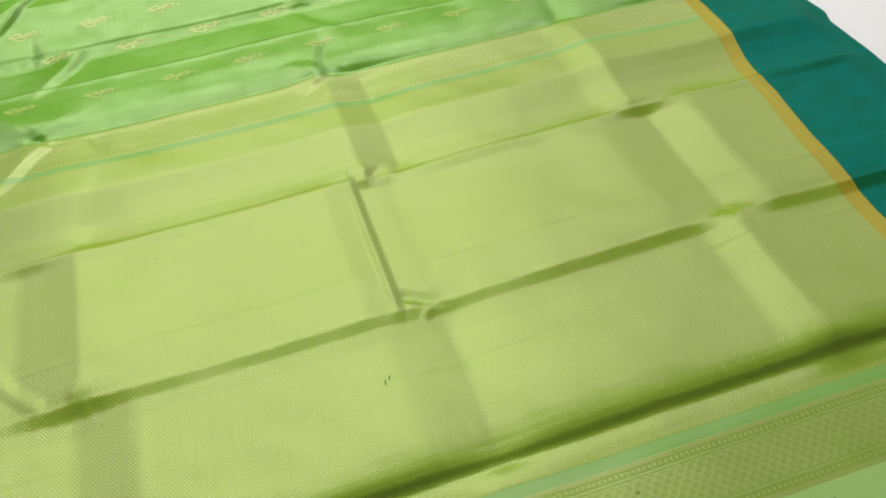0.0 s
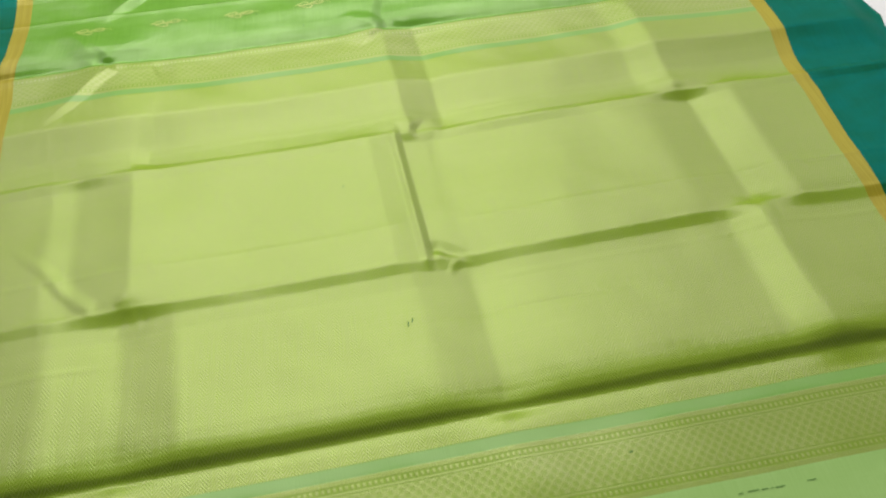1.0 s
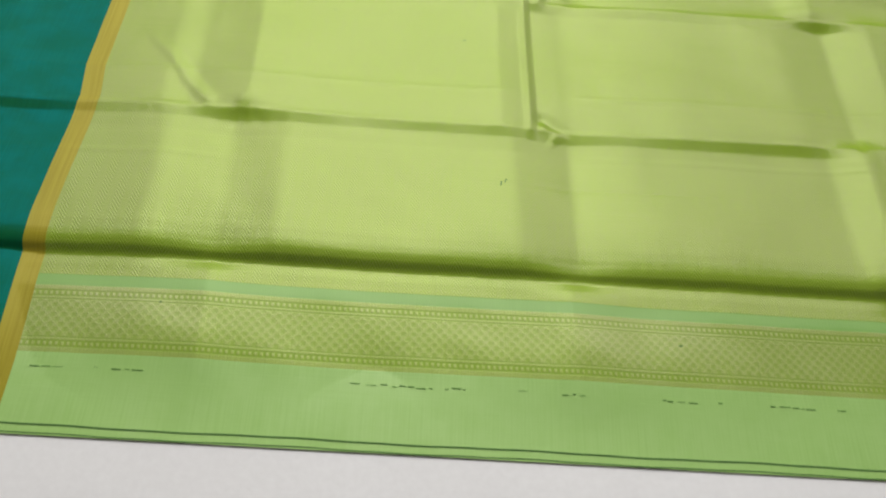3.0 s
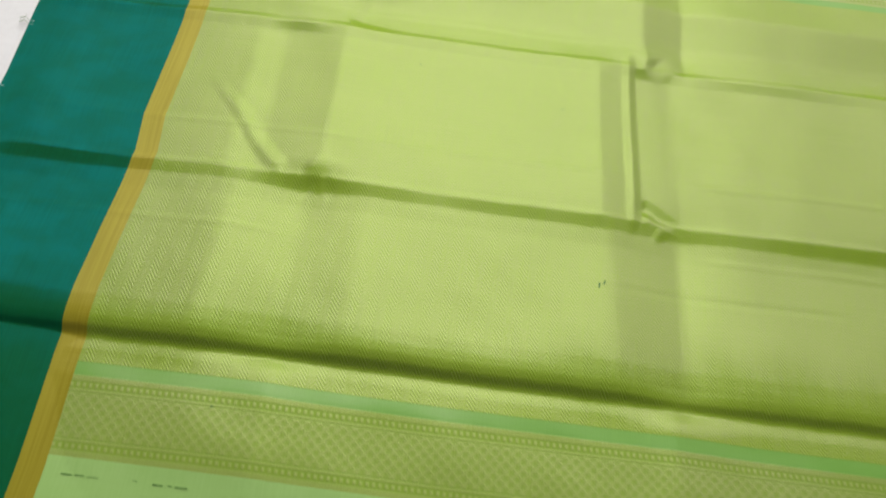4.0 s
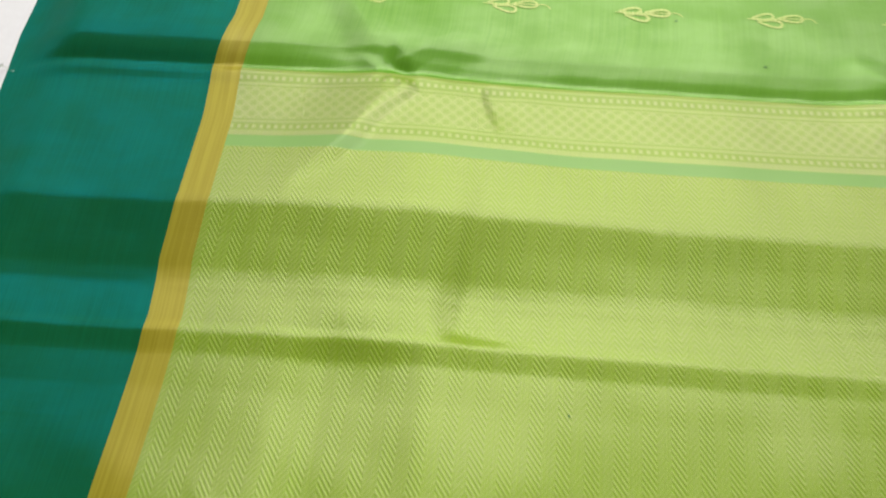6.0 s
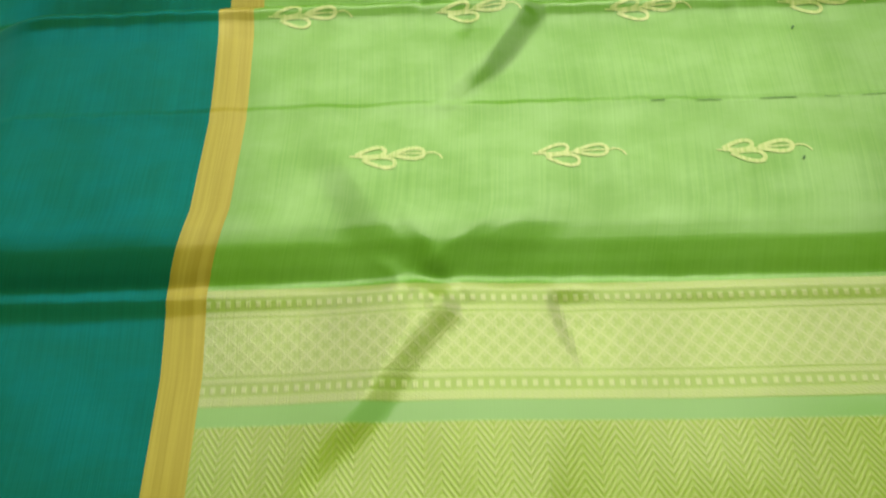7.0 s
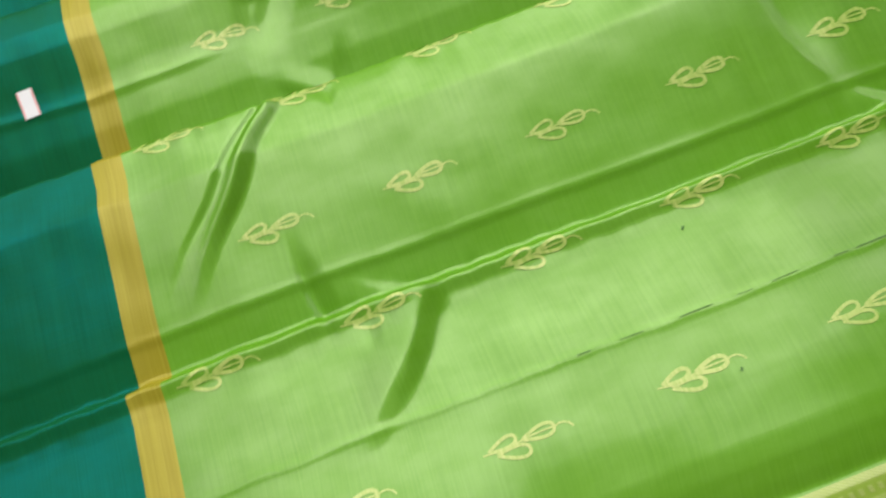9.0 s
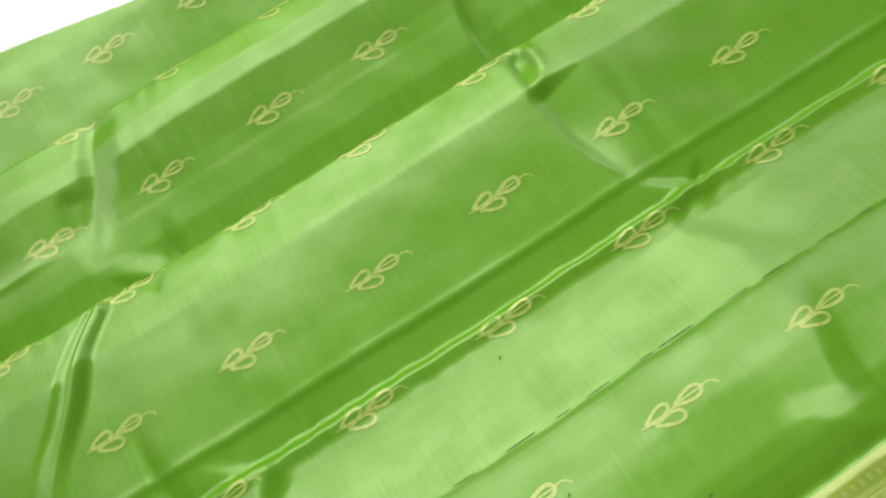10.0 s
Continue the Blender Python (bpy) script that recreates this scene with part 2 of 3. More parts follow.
tagged(box("wall_east", (3.2, -2.55, -0.1), (3.35, WALL_Y + 0.15, CEILING_Z), M_WALL), "unseen plain grey wall, added to close the room", "wall", kind="structure")

# ---------------------------------------------------------------- the lie of the cloth
# Height of the cloth along its length, in millimetres, at distances v from the pallu end: each fold stands up
# as a low ridge, steep behind, from which the cloth rises slowly to the next.
PROFILE = [
    (0.00, -7.0), (0.066, -7.0), (0.185, -6.4), (0.205, -7.4), (0.2135, -8.4), (0.2165, -6.8), (0.220, -2.8), (0.226, -0.8), (0.233, -0.2), (0.243, 0.0), (0.300, -1.7),
    (0.340, -3.0), (0.355, -2.5), (0.3665, -0.1), (0.3705, -0.6), (0.400, -0.7), (0.455, -1.7), (0.500, -2.5), (0.519, -2.2), (0.5305, -0.2), (0.535, -1.2), (0.556, -2.0),
    (0.566, -1.0), (0.585, 2.6), (0.6035, 6.8), (0.607, 7.0), (0.650, 4.6), (0.682, 2.2), (0.692, 1.8), (0.7000, 2.9), (0.7050, 1.7), (0.712, 4.6), (0.721, 7.3), (0.730, 8.4), (0.750, 8.7),
    (0.760, 8.7), (0.768, 8.4), (0.786, 7.8), (0.7918, 7.9), (0.7935, 8.5), (0.7955, 7.5), (0.820, 6.6), (0.840, 6.4), (0.849, 7.4), (0.8570, 10.4), (0.8670, -9.0), (0.885, -3.0),
    (0.888, -1.4), (0.915, 5.2), (0.940, 11.8), (0.9655, 18.6), (0.9675, 18.8), (0.998, 16.4), (1.0035, 16.0), (1.0130, -9.2), (1.036, 2.6), (1.055, 10.4), (1.058, 11.5),
    (1.069, 16.2), (1.094, 28.6), (1.107, 32.0), (1.129, 31.2), (1.1335, 30.8), (1.1450, -8.0), (1.216, 26.0), (1.260, 42.0), (1.300, 50.0), (1.40, 50.0),
]
STEP = 0.0005
_v = np.arange(0.0, 1.40, STEP)
_k = np.exp(-0.5 * (np.arange(-0.005, 0.0051, STEP) / 0.0013) ** 2)
_z = np.interp(_v, [a for a, _ in PROFILE], [b / 1000 for _, b in PROFILE])
Z_FOLD = np.convolve(np.pad(_z, len(_k) // 2, mode="edge"), _k / _k.sum(), mode="valid")[: len(_z)]

# Creases that run along or across the cloth: start, end, rise, and width to either side.
CREASES = [
    (0.129, 0.369, 0.048, 0.470, 0.0013, 0.008, 0.011),
    (0.176, 0.534, 0.190, 0.645, -0.0026, 0.018, 0.040),
    (0.137, 0.699, 0.066, 0.605, 0.0042, 0.045, 0.013),
    (0.186, 0.700, 0.194, 0.655, -0.0016, 0.006, 0.020),
    (0.184, 0.858, 0.118, 0.775, 0.0042, 0.050, 0.013),
    (0.132, 0.706, 0.072, 0.785, 0.0026, 0.022, 0.055),
    (0.132, 0.706, 0.196, 0.752, 0.0026, 0.055, 0.022),
    (0.134, 1.004, 0.059, 0.895, 0.0062, 0.006, 0.008),
    (0.127, 1.004, 0.047, 0.900, -0.0022, 0.004, 0.010),
    (0.126, 0.857, 0.119, 0.920, -0.0026, 0.003, 0.012),
    (0.178, 0.855, 0.134, 0.782, 0.0016, 0.030, 0.011),
    (0.176, 1.134, 0.136, 1.044, -0.0044, 0.010, 0.020),
    (0.139, 1.090, 0.130, 1.026, -0.0026, 0.010, 0.016),
    (0.180, 1.008, 0.128, 1.036, 0.0024, 0.008, 0.016),
    (0.178, 1.008, 0.186, 1.050, -0.0018, 0.007, 0.010),
    (0.422, 1.008, 0.425, 1.078, -0.0050, 0.008, 0.016),
    (0.421, 0.998, 0.416, 0.962, -0.0050, 0.005, 0.012),
    (0.430, 1.000, 0.432, 0.970, 0.0026, 0.004, 0.006),
    (0.416, 0.964, 0.432, 0.884, -0.0050, 0.008, 0.034),
    (0.464, 0.858, 0.424, 0.888, 0.0044, 0.020, 0.008),
    (0.450, 0.856, 0.476, 0.880, -0.0030, 0.006, 0.010),
    (0.430, 0.850, 0.490, 0.780, -0.0018, 0.012, 0.040),
    (0.440, 0.704, 0.396, 0.738, 0.0036, 0.050, 0.018),
    (0.440, 0.704, 0.458, 0.790, -0.0030, 0.014, 0.045),
    (0.725, 0.705, 0.750, 0.860, -0.0036, 0.018, 0.045),
    (0.745, 0.860, 0.730, 1.004, 0.0040, 0.045, 0.020),
    (0.730, 1.004, 0.745, 1.140, -0.0036, 0.018, 0.045),
    (0.425, 0.380, 0.470, 0.362, -0.0016, 0.006, 0.012),
    (0.440, 0.530, 0.466, 0.552, -0.0016, 0.007, 0.014),
]
# small puckers where a crease meets a fold
_p = random.Random(11)
for px, pv, number in ((0.140, 0.368, 7), (0.438, 0.366, 5), (0.748, 0.362, 4), (0.440, 0.531, 4), (0.137, 0.698, 5), (0.127, 0.858, 6), (0.180, 0.858, 6),
                       (0.134, 1.004, 7), (0.168, 1.005, 8), (0.430, 1.003, 6), (0.464, 0.858, 5), (0.176, 1.140, 4), (0.440, 0.703, 5)):
    for _ in range(number // 2):
        turn, reach = _p.choice((1, -1)) * _p.uniform(0.95, 2.2), _p.uniform(0.014, 0.030)
        at = px + _p.uniform(-0.022, 0.034)
        CREASES.append((at, pv, at + reach * math.cos(turn), pv + reach * math.sin(turn), _p.choice((1, -1, -1)) * _p.uniform(0.0004, 0.0009), 0.005, 0.006))

# Slope across the cloth in each strip between two folds: the quarter folds leave flat facets, each tilted its own way.
ACROSS = [
    (0.00, 0.2135, [(-0.12, 0.0), (0.02, 0.24), (0.100, 0.22), (0.151, 0.15), (0.156, 0.0), (0.400, 0.0), (0.403, -0.06), (0.428, -0.06), (0.432, 0.0), (0.446, 0.0), (0.450, -0.13), (0.70, -0.12), (0.72, -0.15), (0.80, -0.10), (1.05, 0.0)]),
    (0.2135, 0.367, [(-0.12, 0.0), (0.02, 0.24), (0.088, 0.20), (0.106, 0.0), (0.148, 0.02), (0.160, 0.15), (0.196, 0.15), (0.208, 0.0), (0.392, 0.0), (0.410, -0.20), (0.454, -0.19), (0.466, 0.10), (0.490, 0.06), (0.53, 0.0),
                     (0.700, 0.0), (0.712, 0.16), (0.738, 0.14), (0.748, -0.22), (0.800, -0.22), (0.86, -0.16), (1.05, 0.0)]),
    (0.367, 0.531, [(-0.12, 0.0), (0.02, 0.24), (0.082, 0.22), (0.092, 0.08), (0.106, 0.08), (0.116, 0.21), (0.159, 0.20), (0.166, 0.0), (0.392, 0.0), (0.397, -0.19), (0.415, -0.18), (0.417, 0.22), (0.4215, 0.22), (0.4235, -0.75), (0.428, -0.70), (0.4305, -0.10),
                    (0.455, -0.12), (0.468, 0.0), (0.525, 0.0), (0.56, 0.02), (0.680, 0.0), (0.700, -0.16), (0.738, -0.15), (0.746, 0.12), (0.785, 0.10), (0.797, -0.18), (0.88, -0.16), (1.05, 0.0)]),
    (0.531, 0.7035, [(-0.12, 0.0), (0.02, 0.24), (0.100, 0.20), (0.140, 0.14), (0.170, 0.0), (0.434, 0.0), (0.441, -0.24), (0.474, -0.22), (0.480, 0.10), (0.510, 0.05), (0.53, 0.0), (0.690, 0.0), (0.705, 0.14), (0.730, 0.12), (0.738, -0.18),
                     (0.800, -0.17), (0.88, -0.12), (1.05, 0.0)]),
    (0.7035, 0.858, [(-0.12, 0.0), (0.10, -0.02), (0.18, -0.02), (0.22, 0.02), (0.40, 0.03), (0.436, 0.05), (0.446, -0.06), (0.48, -0.04), (0.70, 0.0), (1.05, 0.0)]),
    (0.858, 1.005, [(-0.12, 0.0), (0.06, 0.03), (0.16, 0.0), (0.41, 0.03), (0.428, -0.08), (0.46, -0.05), (0.70, 0.02), (0.75, -0.05), (1.05, 0.0)]),
    (1.005, 1.141, [(-0.12, 0.0), (0.10, -0.02), (0.150, -0.08), (0.19, 0.04), (0.42, 0.02), (0.45, -0.06), (0.70, 0.0), (1.05, 0.0)]),
    (1.141, 1.40, [(-0.12, 0.0), (0.10, 0.03), (0.17, -0.05), (0.42, 0.03), (0.46, -0.05), (1.05, 0.0)]),
]


def smooth_sum(slope, step, sigma):
    """The height that a slope gives, without its slow drift."""
    z = np.cumsum(slope) * step
    k = np.exp(-0.5 * (np.arange(-4 * sigma, 4 * sigma + step / 2, step) / sigma) ** 2)
    return z - np.convolve(np.pad(z, len(k) // 2, mode="edge"), k / k.sum(), mode="valid")[: len(z)]


_x = np.arange(-0.14, 1.08, STEP)
FACETS = [(va, vb, smooth_sum(np.interp(_x, [a for a, _ in t], [b for _, b in t]), STEP, 0.070)) for va, vb, t in ACROSS]


def facets(x, v):
    z, total = 0.0, 0.0
    for va, vb, table in FACETS:
        w = np.clip((v - va + 0.017) / 0.034, 0, 1) * np.clip((vb - v + 0.017) / 0.034, 0, 1)
        w = w * w * (3 - 2 * w)
        z, total = z + w * np.interp(x, _x, table), total + w
    return z / np.maximum(total, 1e-6)


# thin pressed lines across the cloth: v, from x, to x, rise
PRESSED = [(0.409, -0.11, 0.42, 0.0004), (0.409, 0.46, 1.02, 0.0006), (0.314, -0.11, 0.15, 0.0004), (0.304, 0.395, 0.60, -0.0005),
           (0.340, 0.46, 0.9, 0.0004), (0.556, 0.0, 1.02, 0.0004), (0.1175, -0.11, 0.06, -0.0005), (1.058, -0.11, 0.12, 0.0010), (0.888, 0.0, 0.88, 0.0004)]


def knots(table):
    xs, ys = zip(*table)
    return lambda v: np.interp(v, xs, ys)


gold_in = knots([(0.05, 0.019), (0.12, 0.021), (0.20, 0.020), (0.25, 0.021), (0.314, 0.026), (0.372, 0.031), (0.409, 0.028), (0.47, 0.031), (0.538, 0.034),
                 (0.57, 0.032), (0.609, 0.035), (0.665, 0.035), (0.690, 0.033), (0.704, 0.0325), (0.712, 0.034), (0.74, 0.040), (0.79, 0.0425), (0.84, 0.041), (0.860, 0.040), (0.90, 0.0405), (0.98, 0.044), (1.016, 0.041), (1.08, 0.045), (1.16, 0.044), (1.29, 0.044)])
gold_right = knots([(0.05, 0.845), (0.20, 0.848), (0.30, 0.852), (0.355, 0.855), (0.43, 0.861), (0.503, 0.872), (0.535, 0.871), (0.60, 0.879), (0.696, 0.888), (0.85, 0.890), (1.29, 0.892)])
edge_left = knots([(0.05, -0.124), (0.30, -0.120), (0.442, -0.116), (0.52, -0.117), (0.58, -0.114), (0.63, -0.120), (0.67, -0.117), (0.73, -0.121), (0.9, -0.118), (1.29, -0.116)])
edge_right = knots([(0.05, 1.020), (0.3, 1.026), (0.50, 1.036), (0.535, 1.037), (0.60, 1.034), (0.62, 1.041), (0.66, 1.036), (0.8, 1.040), (1.29, 1.044)])
GOLD_W = 0.018
V0, V1 = 0.0660, 1.325


def skew(x, v):
    return -0.028 * x * np.clip(1 - v / 0.5, 0, 1) - 0.012 * (x - 0.05) * np.clip((v - 0.82) / 0.1, 0, 1)


def far_edge(x):
    """The far side of the cloth runs askew."""
    return np.clip(1.262 - 0.18 * (x - 0.113), 1.165, V1)


def waves(x, y):
    """Slow unevenness, alike at every build."""
    return (np.sin(x * 11.3 + 1.7 * np.sin(y * 5.1)) * np.sin(y * 7.7 + 0.6) + 0.6 * np.sin(x * 23.0 + y * 17.0 + 2.0) + 0.5 * np.sin(y * 31.0 - x * 9.0)) / 2.1


_r = random.Random(5)
RUMPLE = [(_r.uniform(0, 6.28), 6.28 / _r.uniform(0.025, 0.16), _r.uniform(0, 6.28), _r.uniform(0.5, 1.0)) for _ in range(22)]


def rumple(x, v):
    """Small soft unevenness in all directions."""
    z = 0.0
    for turn, k, phase, a in RUMPLE:
        z = z + a * 0.0085 / k * np.sin(k * (x * math.cos(turn) + v * math.sin(turn)) + phase + 0.8 * np.sin(0.37 * k * (v * math.cos(turn) - x * math.sin(turn))))
    return z


def ridge_wobble(x, v):
    """Fold lines wander by a millimetre or two, more in the thin body."""
    amp = 0.0003 + 0.0003 * np.clip((v - 0.72) / 0.08, 0, 1)
    return amp * (1.1 * np.sin(x * 17 + v * 3) + 0.45 * np.sin(x * 97 + 5 * np.sin(x * 13)) + 0.5 * np.sin(x * 263 + 4 * np.sin(x * 29)))


def height(x, v):
    x, v = np.asarray(x, float), np.asarray(v, float)
    z = np.interp(v + ridge_wobble(x, v), _v, Z_FOLD) * (1.0 + 0.18 * waves(x * 0.7, v * 0.4))
    for x0, y0, x1, y1, h, wl, wr in CREASES:
        dx, dy = x1 - x0, y1 - y0
        n = math.hypot(dx, dy)
        along = ((x - x0) * dx + (v - y0) * dy) / n
        side = ((x - x0) * dy - (v - y0) * dx) / n * (1 if dy > 0 else -1)
        side = side + 0.0012 * np.sin(along * 90 + x0 * 40)
        w = np.where(side < 0, wl, wr)
        taper = np.clip((along + 0.004) / 0.012, 0, 1) * np.clip((n - along) / (0.7 * n), 0, 1)
        taper = taper * taper * (3 - 2 * taper)
        q = np.clip(1 - (np.sqrt(side**2 + 0.0022**2) - 0.0022) / (w * (0.6 + 0.4 * taper)), 0, 1)
        q = np.where(q < 0.45, q * q / 0.9, q - 0.225) / 0.775
        z = z + h * q * taper
    for vr in (0.857, 1.0035, 1.1335):
        near = np.exp(-(((v - vr + 0.004) / 0.008) ** 2))
        z = z + 0.00027 * near * np.sin(x * 290 + 4 * np.sin(x * 37 + vr * 9)) * (0.35 + 0.65 * np.sin(x * 21 + vr * 50) ** 2)
    for v0, xa, xb, h in PRESSED:
        off = v - v0 + 0.0006 * np.sin(x * 40)
        z = z + h * 0.7 * np.exp(-((off / 0.0030) ** 2)) * np.clip((x - xa) / 0.03, 0, 1) * np.clip((xb - x) / 0.03, 0, 1)
    z = z + facets(x, v) + rumple(x, v) - 0.0055 * np.clip((0.205 - v) / 0.13, 0, 1) ** 1.3
    near = np.minimum(np.minimum(x + 0.120, 1.036 - x) / 0.05, np.minimum((v - V0) / 0.09, (far_edge(x) - v) / 0.018))
    near = np.clip(near, 0, 1)
    near = near * near * (3 - 2 * near)
    return FLOOR_Z + 0.0016 + np.maximum(0.0, (z - FLOOR_Z)) * near


def lie(x, v):
    """The place on the cloth, and its normal."""
    e = 0.0008
    z = height(x, v)
    gx = (height(x + e, v) - height(x - e, v)) / (2 * e)
    gv = (height(x, v + e) - height(x, v - e)) / (2 * e)
    n = np.stack([-gx, -gv, np.ones_like(z)], -1)
    return np.stack([x, v + skew(x, v), z], -1), n / np.linalg.norm(n, axis=-1, keepdims=True)


def rows_between(a, b):
    """Rows of the mesh, closer together at the sharp folds."""
    pts, v = [a], a
    while v < b - 0.0009:
        close = min(abs(v - f) for f in (0.2135, 0.367, 0.531, 0.703, 0.7935, 0.858, 0.8875, 0.9665, 1.005, 1.058, 1.138))
        v += 0.0010 if close < 0.010 else 0.0021
        pts.append(min(v, b))
    pts[-1] = b
    return np.array(pts)


def cloth(name, left, right, va, vb, columns, material, parent, label=""):
    v = rows_between(va, vb)
    f = np.linspace(0, 1, columns + 1)
    lo, hi = left(v)[:, None], right(v)[:, None]
    x = lo + (hi - lo) * f[None, :]
    vv = np.broadcast_to(v[:, None], x.shape)
    vv = np.where(vv > 1.15, 1.15 + (vv - 1.15) * (far_edge(x) - 1.15) / (V1 - 1.15), vv)
    co, nor = lie(x, vv)
    rows, cols = x.shape
    i = np.arange(rows * cols).reshape(rows, cols)
    faces = np.stack([i[:-1, :-1], i[:-1, 1:], i[1:, 1:], i[1:, :-1]], -1).reshape(-1, 4)
    me = bpy.data.meshes.new(name)
    me.from_pydata(co.reshape(-1, 3).tolist(), [], faces.tolist())
    me.materials.append(material)
    me.shade_smooth()
    layer = me.uv_layers.new(name="cloth")
    uv = np.stack([x - gold_in(vv) + 0.03, vv], -1).reshape(-1, 2)[faces.ravel()]
    layer.data.foreach_set("uv", uv.ravel().astype(np.float32))
    me.normals_split_custom_set_from_vertices(nor.reshape(-1, 3).tolist())
    me.update()
    ob = new(name, me)
    ob.parent = parent
    return tagged(ob, label)


saree = tagged(new("saree"), "creased green silk saree, gold brocade end, teal borders, on floor", "saree")
g_out = lambda v: gold_in(v) - GOLD_W  # noqa: E731
r_out = lambda v: gold_right(v) + GOLD_W  # noqa: E731
V_END, V_BODY = 0.1290, 0.7030
cloth("end_panel", gold_in, gold_right, V0, V_END, 300, M_END, saree, "plain pale green silk end piece")
cloth("pallu", gold_in, gold_right, V_END, V_BODY, 430, M_PALLU, saree, "pale gold-green brocade with zigzag weave")
cloth("body", gold_in, gold_right, V_BODY, V1, 430, M_FIELD, saree, "bright green plain silk body")
cloth("teal_border", edge_left, g_out, V0, V1, 44, M_TEAL, saree, "wide dark teal silk border")
cloth("teal_border", r_out, edge_right, V0, V1, 44, M_TEAL, saree, "wide dark teal silk border")
cloth("gold_stripe", g_out, gold_in, V0, V1, 8, M_GOLD, saree, "narrow gold zari stripe")
cloth("gold_stripe", gold_right, r_out, V0, V1, 8, M_GOLD, saree, "narrow gold zari stripe")


def ribbon(points, width, lift=0):
    """A flat band of thread along points (x, v) of the cloth: vertices, faces and cloth coordinates."""
    p = np.array(points, float)
    d = np.gradient(p, axis=0)
    d /= np.linalg.norm(d, axis=1, keepdims=True) + 1e-9
    side = np.stack([-d[:, 1], d[:, 0]], 1) * (np.asarray(width) / 2)[..., None] if np.ndim(width) else np.stack([-d[:, 1], d[:, 0]], 1) * width / 2
    flat = np.concatenate([p - side, p, p + side])
    side = side * (0.75 + 0.35 * np.sin(np.arange(len(p)) * 0.55 + p[0, 0] * 900))[:, None]
    n = len(p)
    faces = [(k + j * n, k + 1 + j * n, k + 1 + (j + 1) * n, k + (j + 1) * n) for j in range(2) for k in range(n - 1)]
    return flat, faces


def laid(name, pieces, material, parent, lift=0.00025):
    """Bands laid on the cloth as one mesh."""
    flats, faces, at = [], [], 0
    for flat, some in pieces:
        flats.append(flat)
        faces += [tuple(k + at for k in f) for f in some]
        at += len(flat)
    flat = np.concatenate(flats)
    co, nor = lie(flat[:, 0], flat[:, 1])
    co = co + nor * lift
    me = bpy.data.meshes.new(name)
    me.from_pydata(co.tolist(), [], faces)
    me.materials.append(material)
    me.shade_smooth()
    layer = me.uv_layers.new(name="cloth")
    idx = [k for f in faces for k in f]
    layer.data.foreach_set("uv", (flat[idx]).ravel().astype(np.float32))
    me.update()
    ob = new(name, me)
    ob.parent = parent
    return ob


def leaf(x, y, length, fat, turn):
    """The outline of a pointed leaf, tip at (x, y)."""
    t = np.linspace(0, 1, 22) * 2 * math.pi
    a = (1 - np.cos(t)) / 2 * length
    b = np.sin(t) * fat * (0.25 + 0.75 * (1 - np.cos(t)) / 2)
    c, s = math.cos(radians(turn)), math.sin(radians(turn))
    return np.stack([x + a * c - b * s, y + a * s + b * c], 1)


def motif(x, v, k):
    r = random.Random(k)
    def place(p):
        p = p * np.array([1.0, 0.95])
        return p + (x + shift, v)
    w = r.uniform(0.0016, 0.0021)
    shift = r.uniform(-0.0008, 0.0008)
    stem = np.array([(-0.0215, 0.0), (-0.0150, -0.0006), (-0.0090, -0.0004), (-0.0040, 0.0004), (0.0020, 0.0012), (0.0080, 0.0014), (0.0135, 0.0013), (0.0158, 0.0020),
                     (0.0180, 0.0018), (0.0202, 0.0004), (0.0215, -0.0018)])
    ob = laid("motif", [ribbon(place(stem), 0.0009)], M_BUTA, saree)
    for tx, ty, length, fat, turn in ((-0.0185, 0.0004, 0.0138, 0.0036, 12), (-0.0150, -0.0022, 0.0150, 0.0042, -10), (-0.0020, 0.0008, 0.0152, 0.0044, 3)):
        laid("leaf", [ribbon(place(leaf(tx, ty, length, fat, turn)), w)], M_BUTA, ob, 0.0003)
    return ob


count = 0
for v, x, pitch in ((0.7655, 0.1140, 0.0842), (0.8515, 0.0695, 0.0855), (0.9225, 0.1150, 0.0832), (1.0000, 0.0715, 0.0825), (1.0670, 0.1180, 0.0815), (1.1315, 0.0835, 0.0790), (1.2020, 0.1270, 0.0770)):
    while x < 0.85:
        if v < far_edge(x) - 0.012:
            motif(x, v, count)
            count += 1
        x += pitch

# ---------------------------------------------------------------- hem, loose threads, tag
def line_x(v, xa, xb, width, n=200, wob=0.0004):
    x = np.linspace(xa, xb, n)
    return ribbon(np.stack([x, v + wob * np.sin(x * 35) + 0.4 * wob * np.sin(x * 111)], 1), width, 0)


# the hem's fold is not modelled: a dark strip paints its crease shade
tagged(laid("hem_line", [line_x(0.0735, 0.0, 0.87, 0.0011)], M_DARK, saree, 0.0005), "dark strip painted as shade in the crease of the turned hem")
tagged(laid("hem_edge", [line_x(0.0672, -0.10, 1.0, 0.0007)], M_DARK, saree, 0.0004), "dark lower edge of the hem")
_d = random.Random(8)
for xa, xb, chance in ((0.028, 0.062, 0.9), (0.080, 0.110, 0.6), (0.265, 0.360, 0.55), (0.395, 0.450, 0.45), (0.515, 0.660, 0.75)):
    x = xa
    while x < xb:
        run = _d.uniform(0.002, 0.009)
        if _d.random() < chance:
            laid("thread_end", [line_x(0.1178 + _d.uniform(-0.0007, 0.0007), x, x + run, _d.uniform(0.0003, 0.0009), 8, 0.0003)], M_DASH, saree, 0.0005)
        x += run + _d.uniform(0.0008, 0.005)


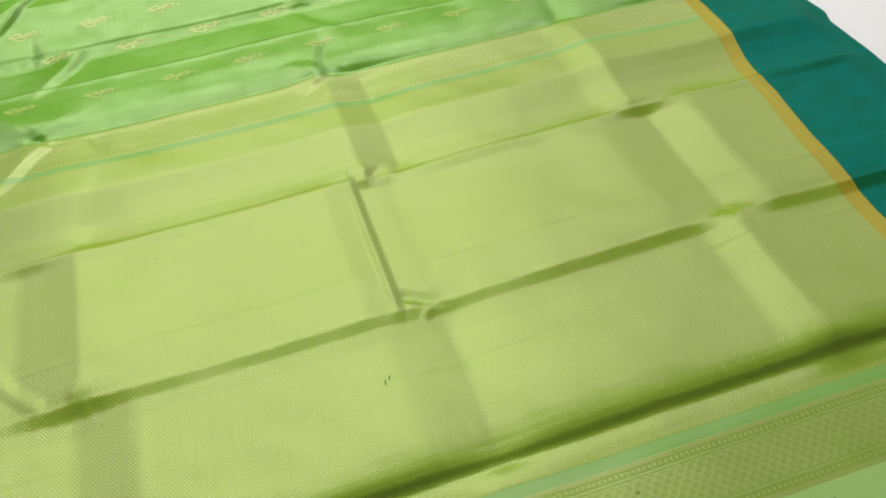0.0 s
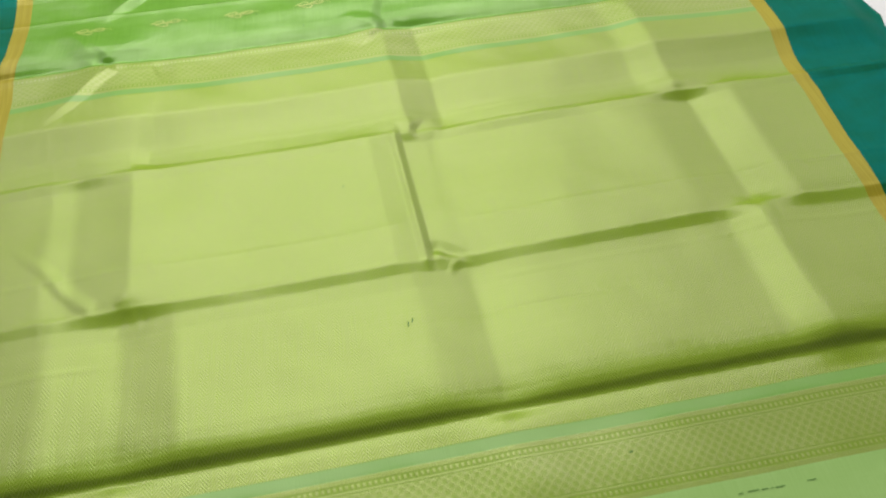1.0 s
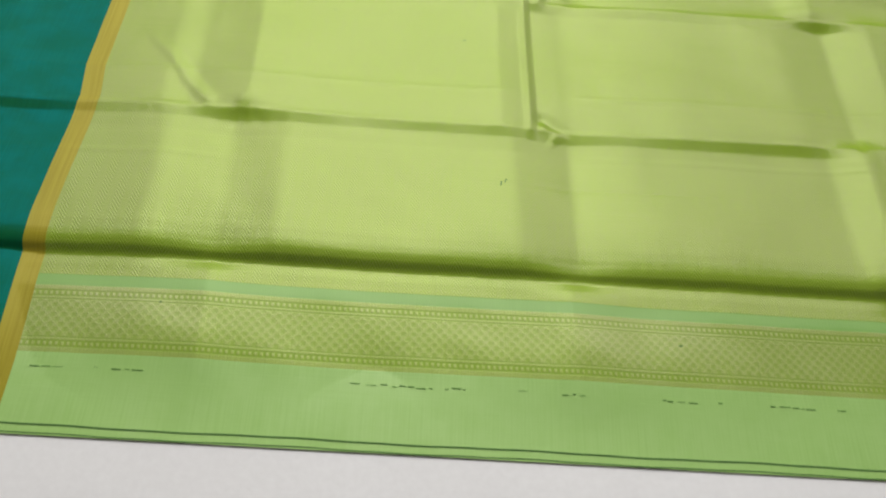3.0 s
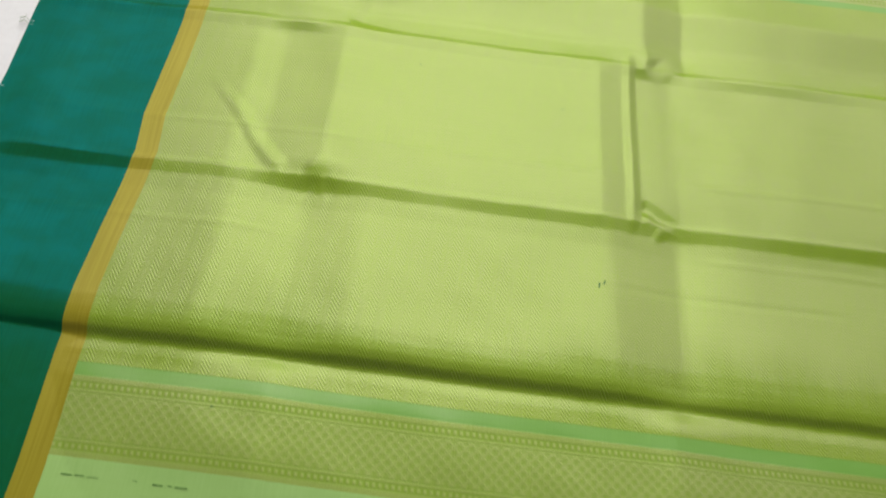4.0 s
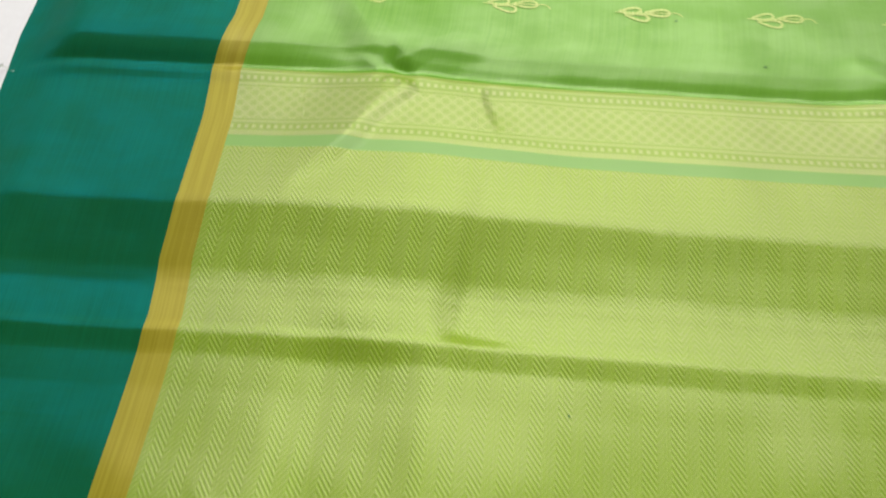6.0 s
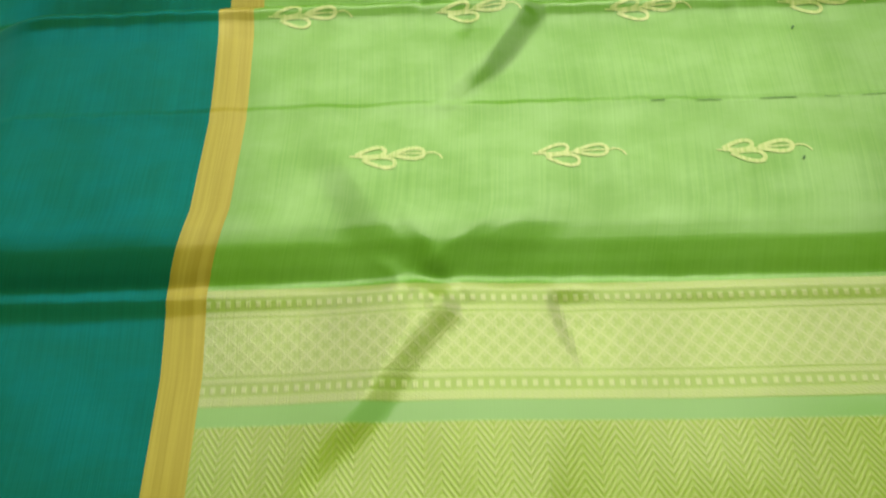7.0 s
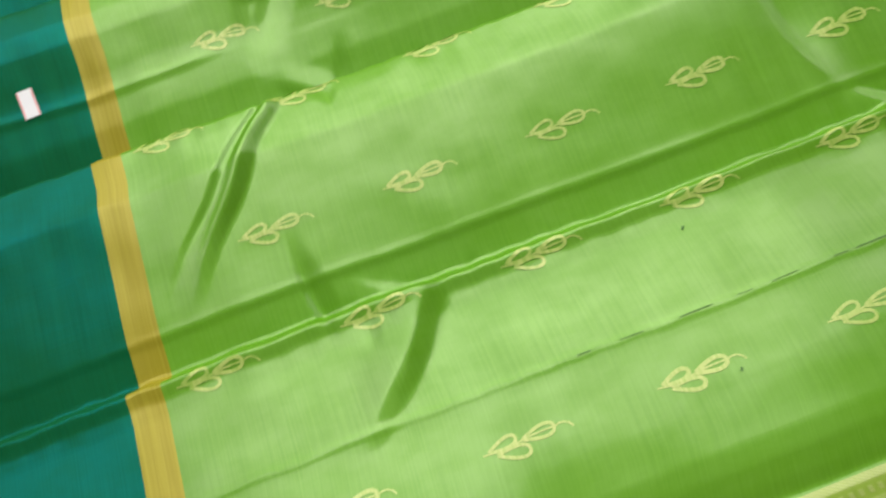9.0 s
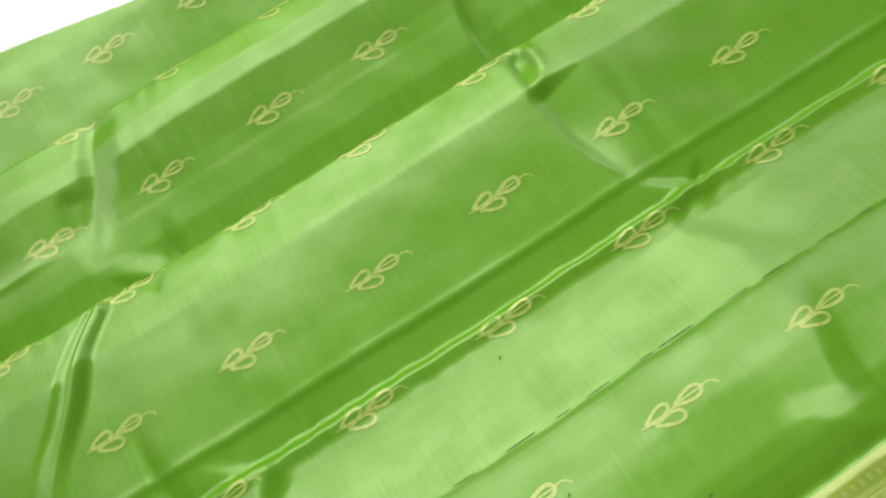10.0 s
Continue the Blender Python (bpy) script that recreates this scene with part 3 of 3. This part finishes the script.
def paper_tag():
    """A small printed paper tag that lies on the border."""
    tag = tagged(new("paper_tag"), "small white paper tag with pink edge print, on the teal border", "tag")
    c, n = lie(np.array([-0.0084]), np.array([1.0660]))
    turn = Vector(n[0]).to_track_quat("Z", "Y").to_matrix().to_4x4()
    tag.matrix_world = Matrix.Translation(Vector(c[0]) + Vector(n[0]) * 0.0012) @ Matrix.Rotation(0.0, 4, "Z") @ turn @ pose(0, 0, 0, 0, 0, -8)
    box("paper", (-0.0050, -0.0092, -0.0004), (0.0050, 0.0092, 0.0002), M_PAPER, tag)
    box("print_bar", (-0.0048, -0.0088, 0.0002), (-0.0040, 0.0088, 0.0004), M_RED, tag)
    box("print_bar", (0.0040, -0.0088, 0.0002), (0.0048, 0.0088, 0.0004), M_RED, tag)
    return tag


paper_tag()

# ---------------------------------------------------------------- small marks, painted crease shade and loose threads on the cloth
_m = random.Random(21)
for x, v, length, turn in ((0.361, 0.470, 0.0026, 0.3), (0.392, 0.303, 0.0050, 1.4), (0.396, 0.306, 0.0040, 1.2), (0.310, 0.836, 0.0022, 0.9), (0.352, 0.726, 0.0020, 0.2),
                           (0.536, 0.163, 0.0030, 0.1), (0.300, 0.760, 0.0018, 1.0), (0.120, 0.173, 0.0016, 0.5), (0.232, 0.500, 0.0014, 2.0)):
    along = np.linspace(-0.5, 0.5, 6)[:, None] * length * np.array([[math.cos(turn), math.sin(turn)]])
    laid("fleck", [ribbon(along + (x, v), 0.0011)], M_DARK, saree, 0.0004)
# dark dashes paint the thin line of shade along the crease
x = 0.235
while x < 0.66:
    run = _m.uniform(0.004, 0.020)
    laid("crease_shade_dash", [line_x(0.7933, x, x + run, _m.uniform(0.0003, 0.0006), 10, 0.0002)], M_DASH, saree, 0.0004)
    x += run + _m.uniform(0.003, 0.022)


def loose_thread(points, radius, material):
    curve = bpy.data.curves.new("loose_thread", "CURVE")
    curve.dimensions, curve.bevel_depth, curve.bevel_resolution = "3D", radius, 1
    spline = curve.splines.new("NURBS")
    spline.points.add(len(points) - 1)
    for p, co in zip(spline.points, points):
        p.co = (*co, 1)
    spline.use_endpoint_u, spline.order_u = True, 3
    curve.materials.append(material)
    ob = new("loose_thread", curve)
    me = bpy.data.meshes.new_from_object(ob)
    bpy.data.objects.remove(ob)
    ob = new("loose_thread", me)
    ob.parent = saree
    return ob


for ex, ev in ((-0.1165, 0.496), (-0.1168, 0.500), (-0.1172, 0.425), (-0.1180, 0.700)):
    pts = [(ex + 0.004, ev, FLOOR_Z + 0.002)]
    for k in range(7):
        a = k * 1.1 + _m.uniform(-0.3, 0.3)
        pts.append((ex - 0.004 + 0.0035 * math.cos(a) + _m.uniform(-0.001, 0.001), ev + 0.003 * math.sin(a), FLOOR_Z + 0.001 + 0.0012 * k))
    loose_thread(pts, 0.0003, M_FRINGE)
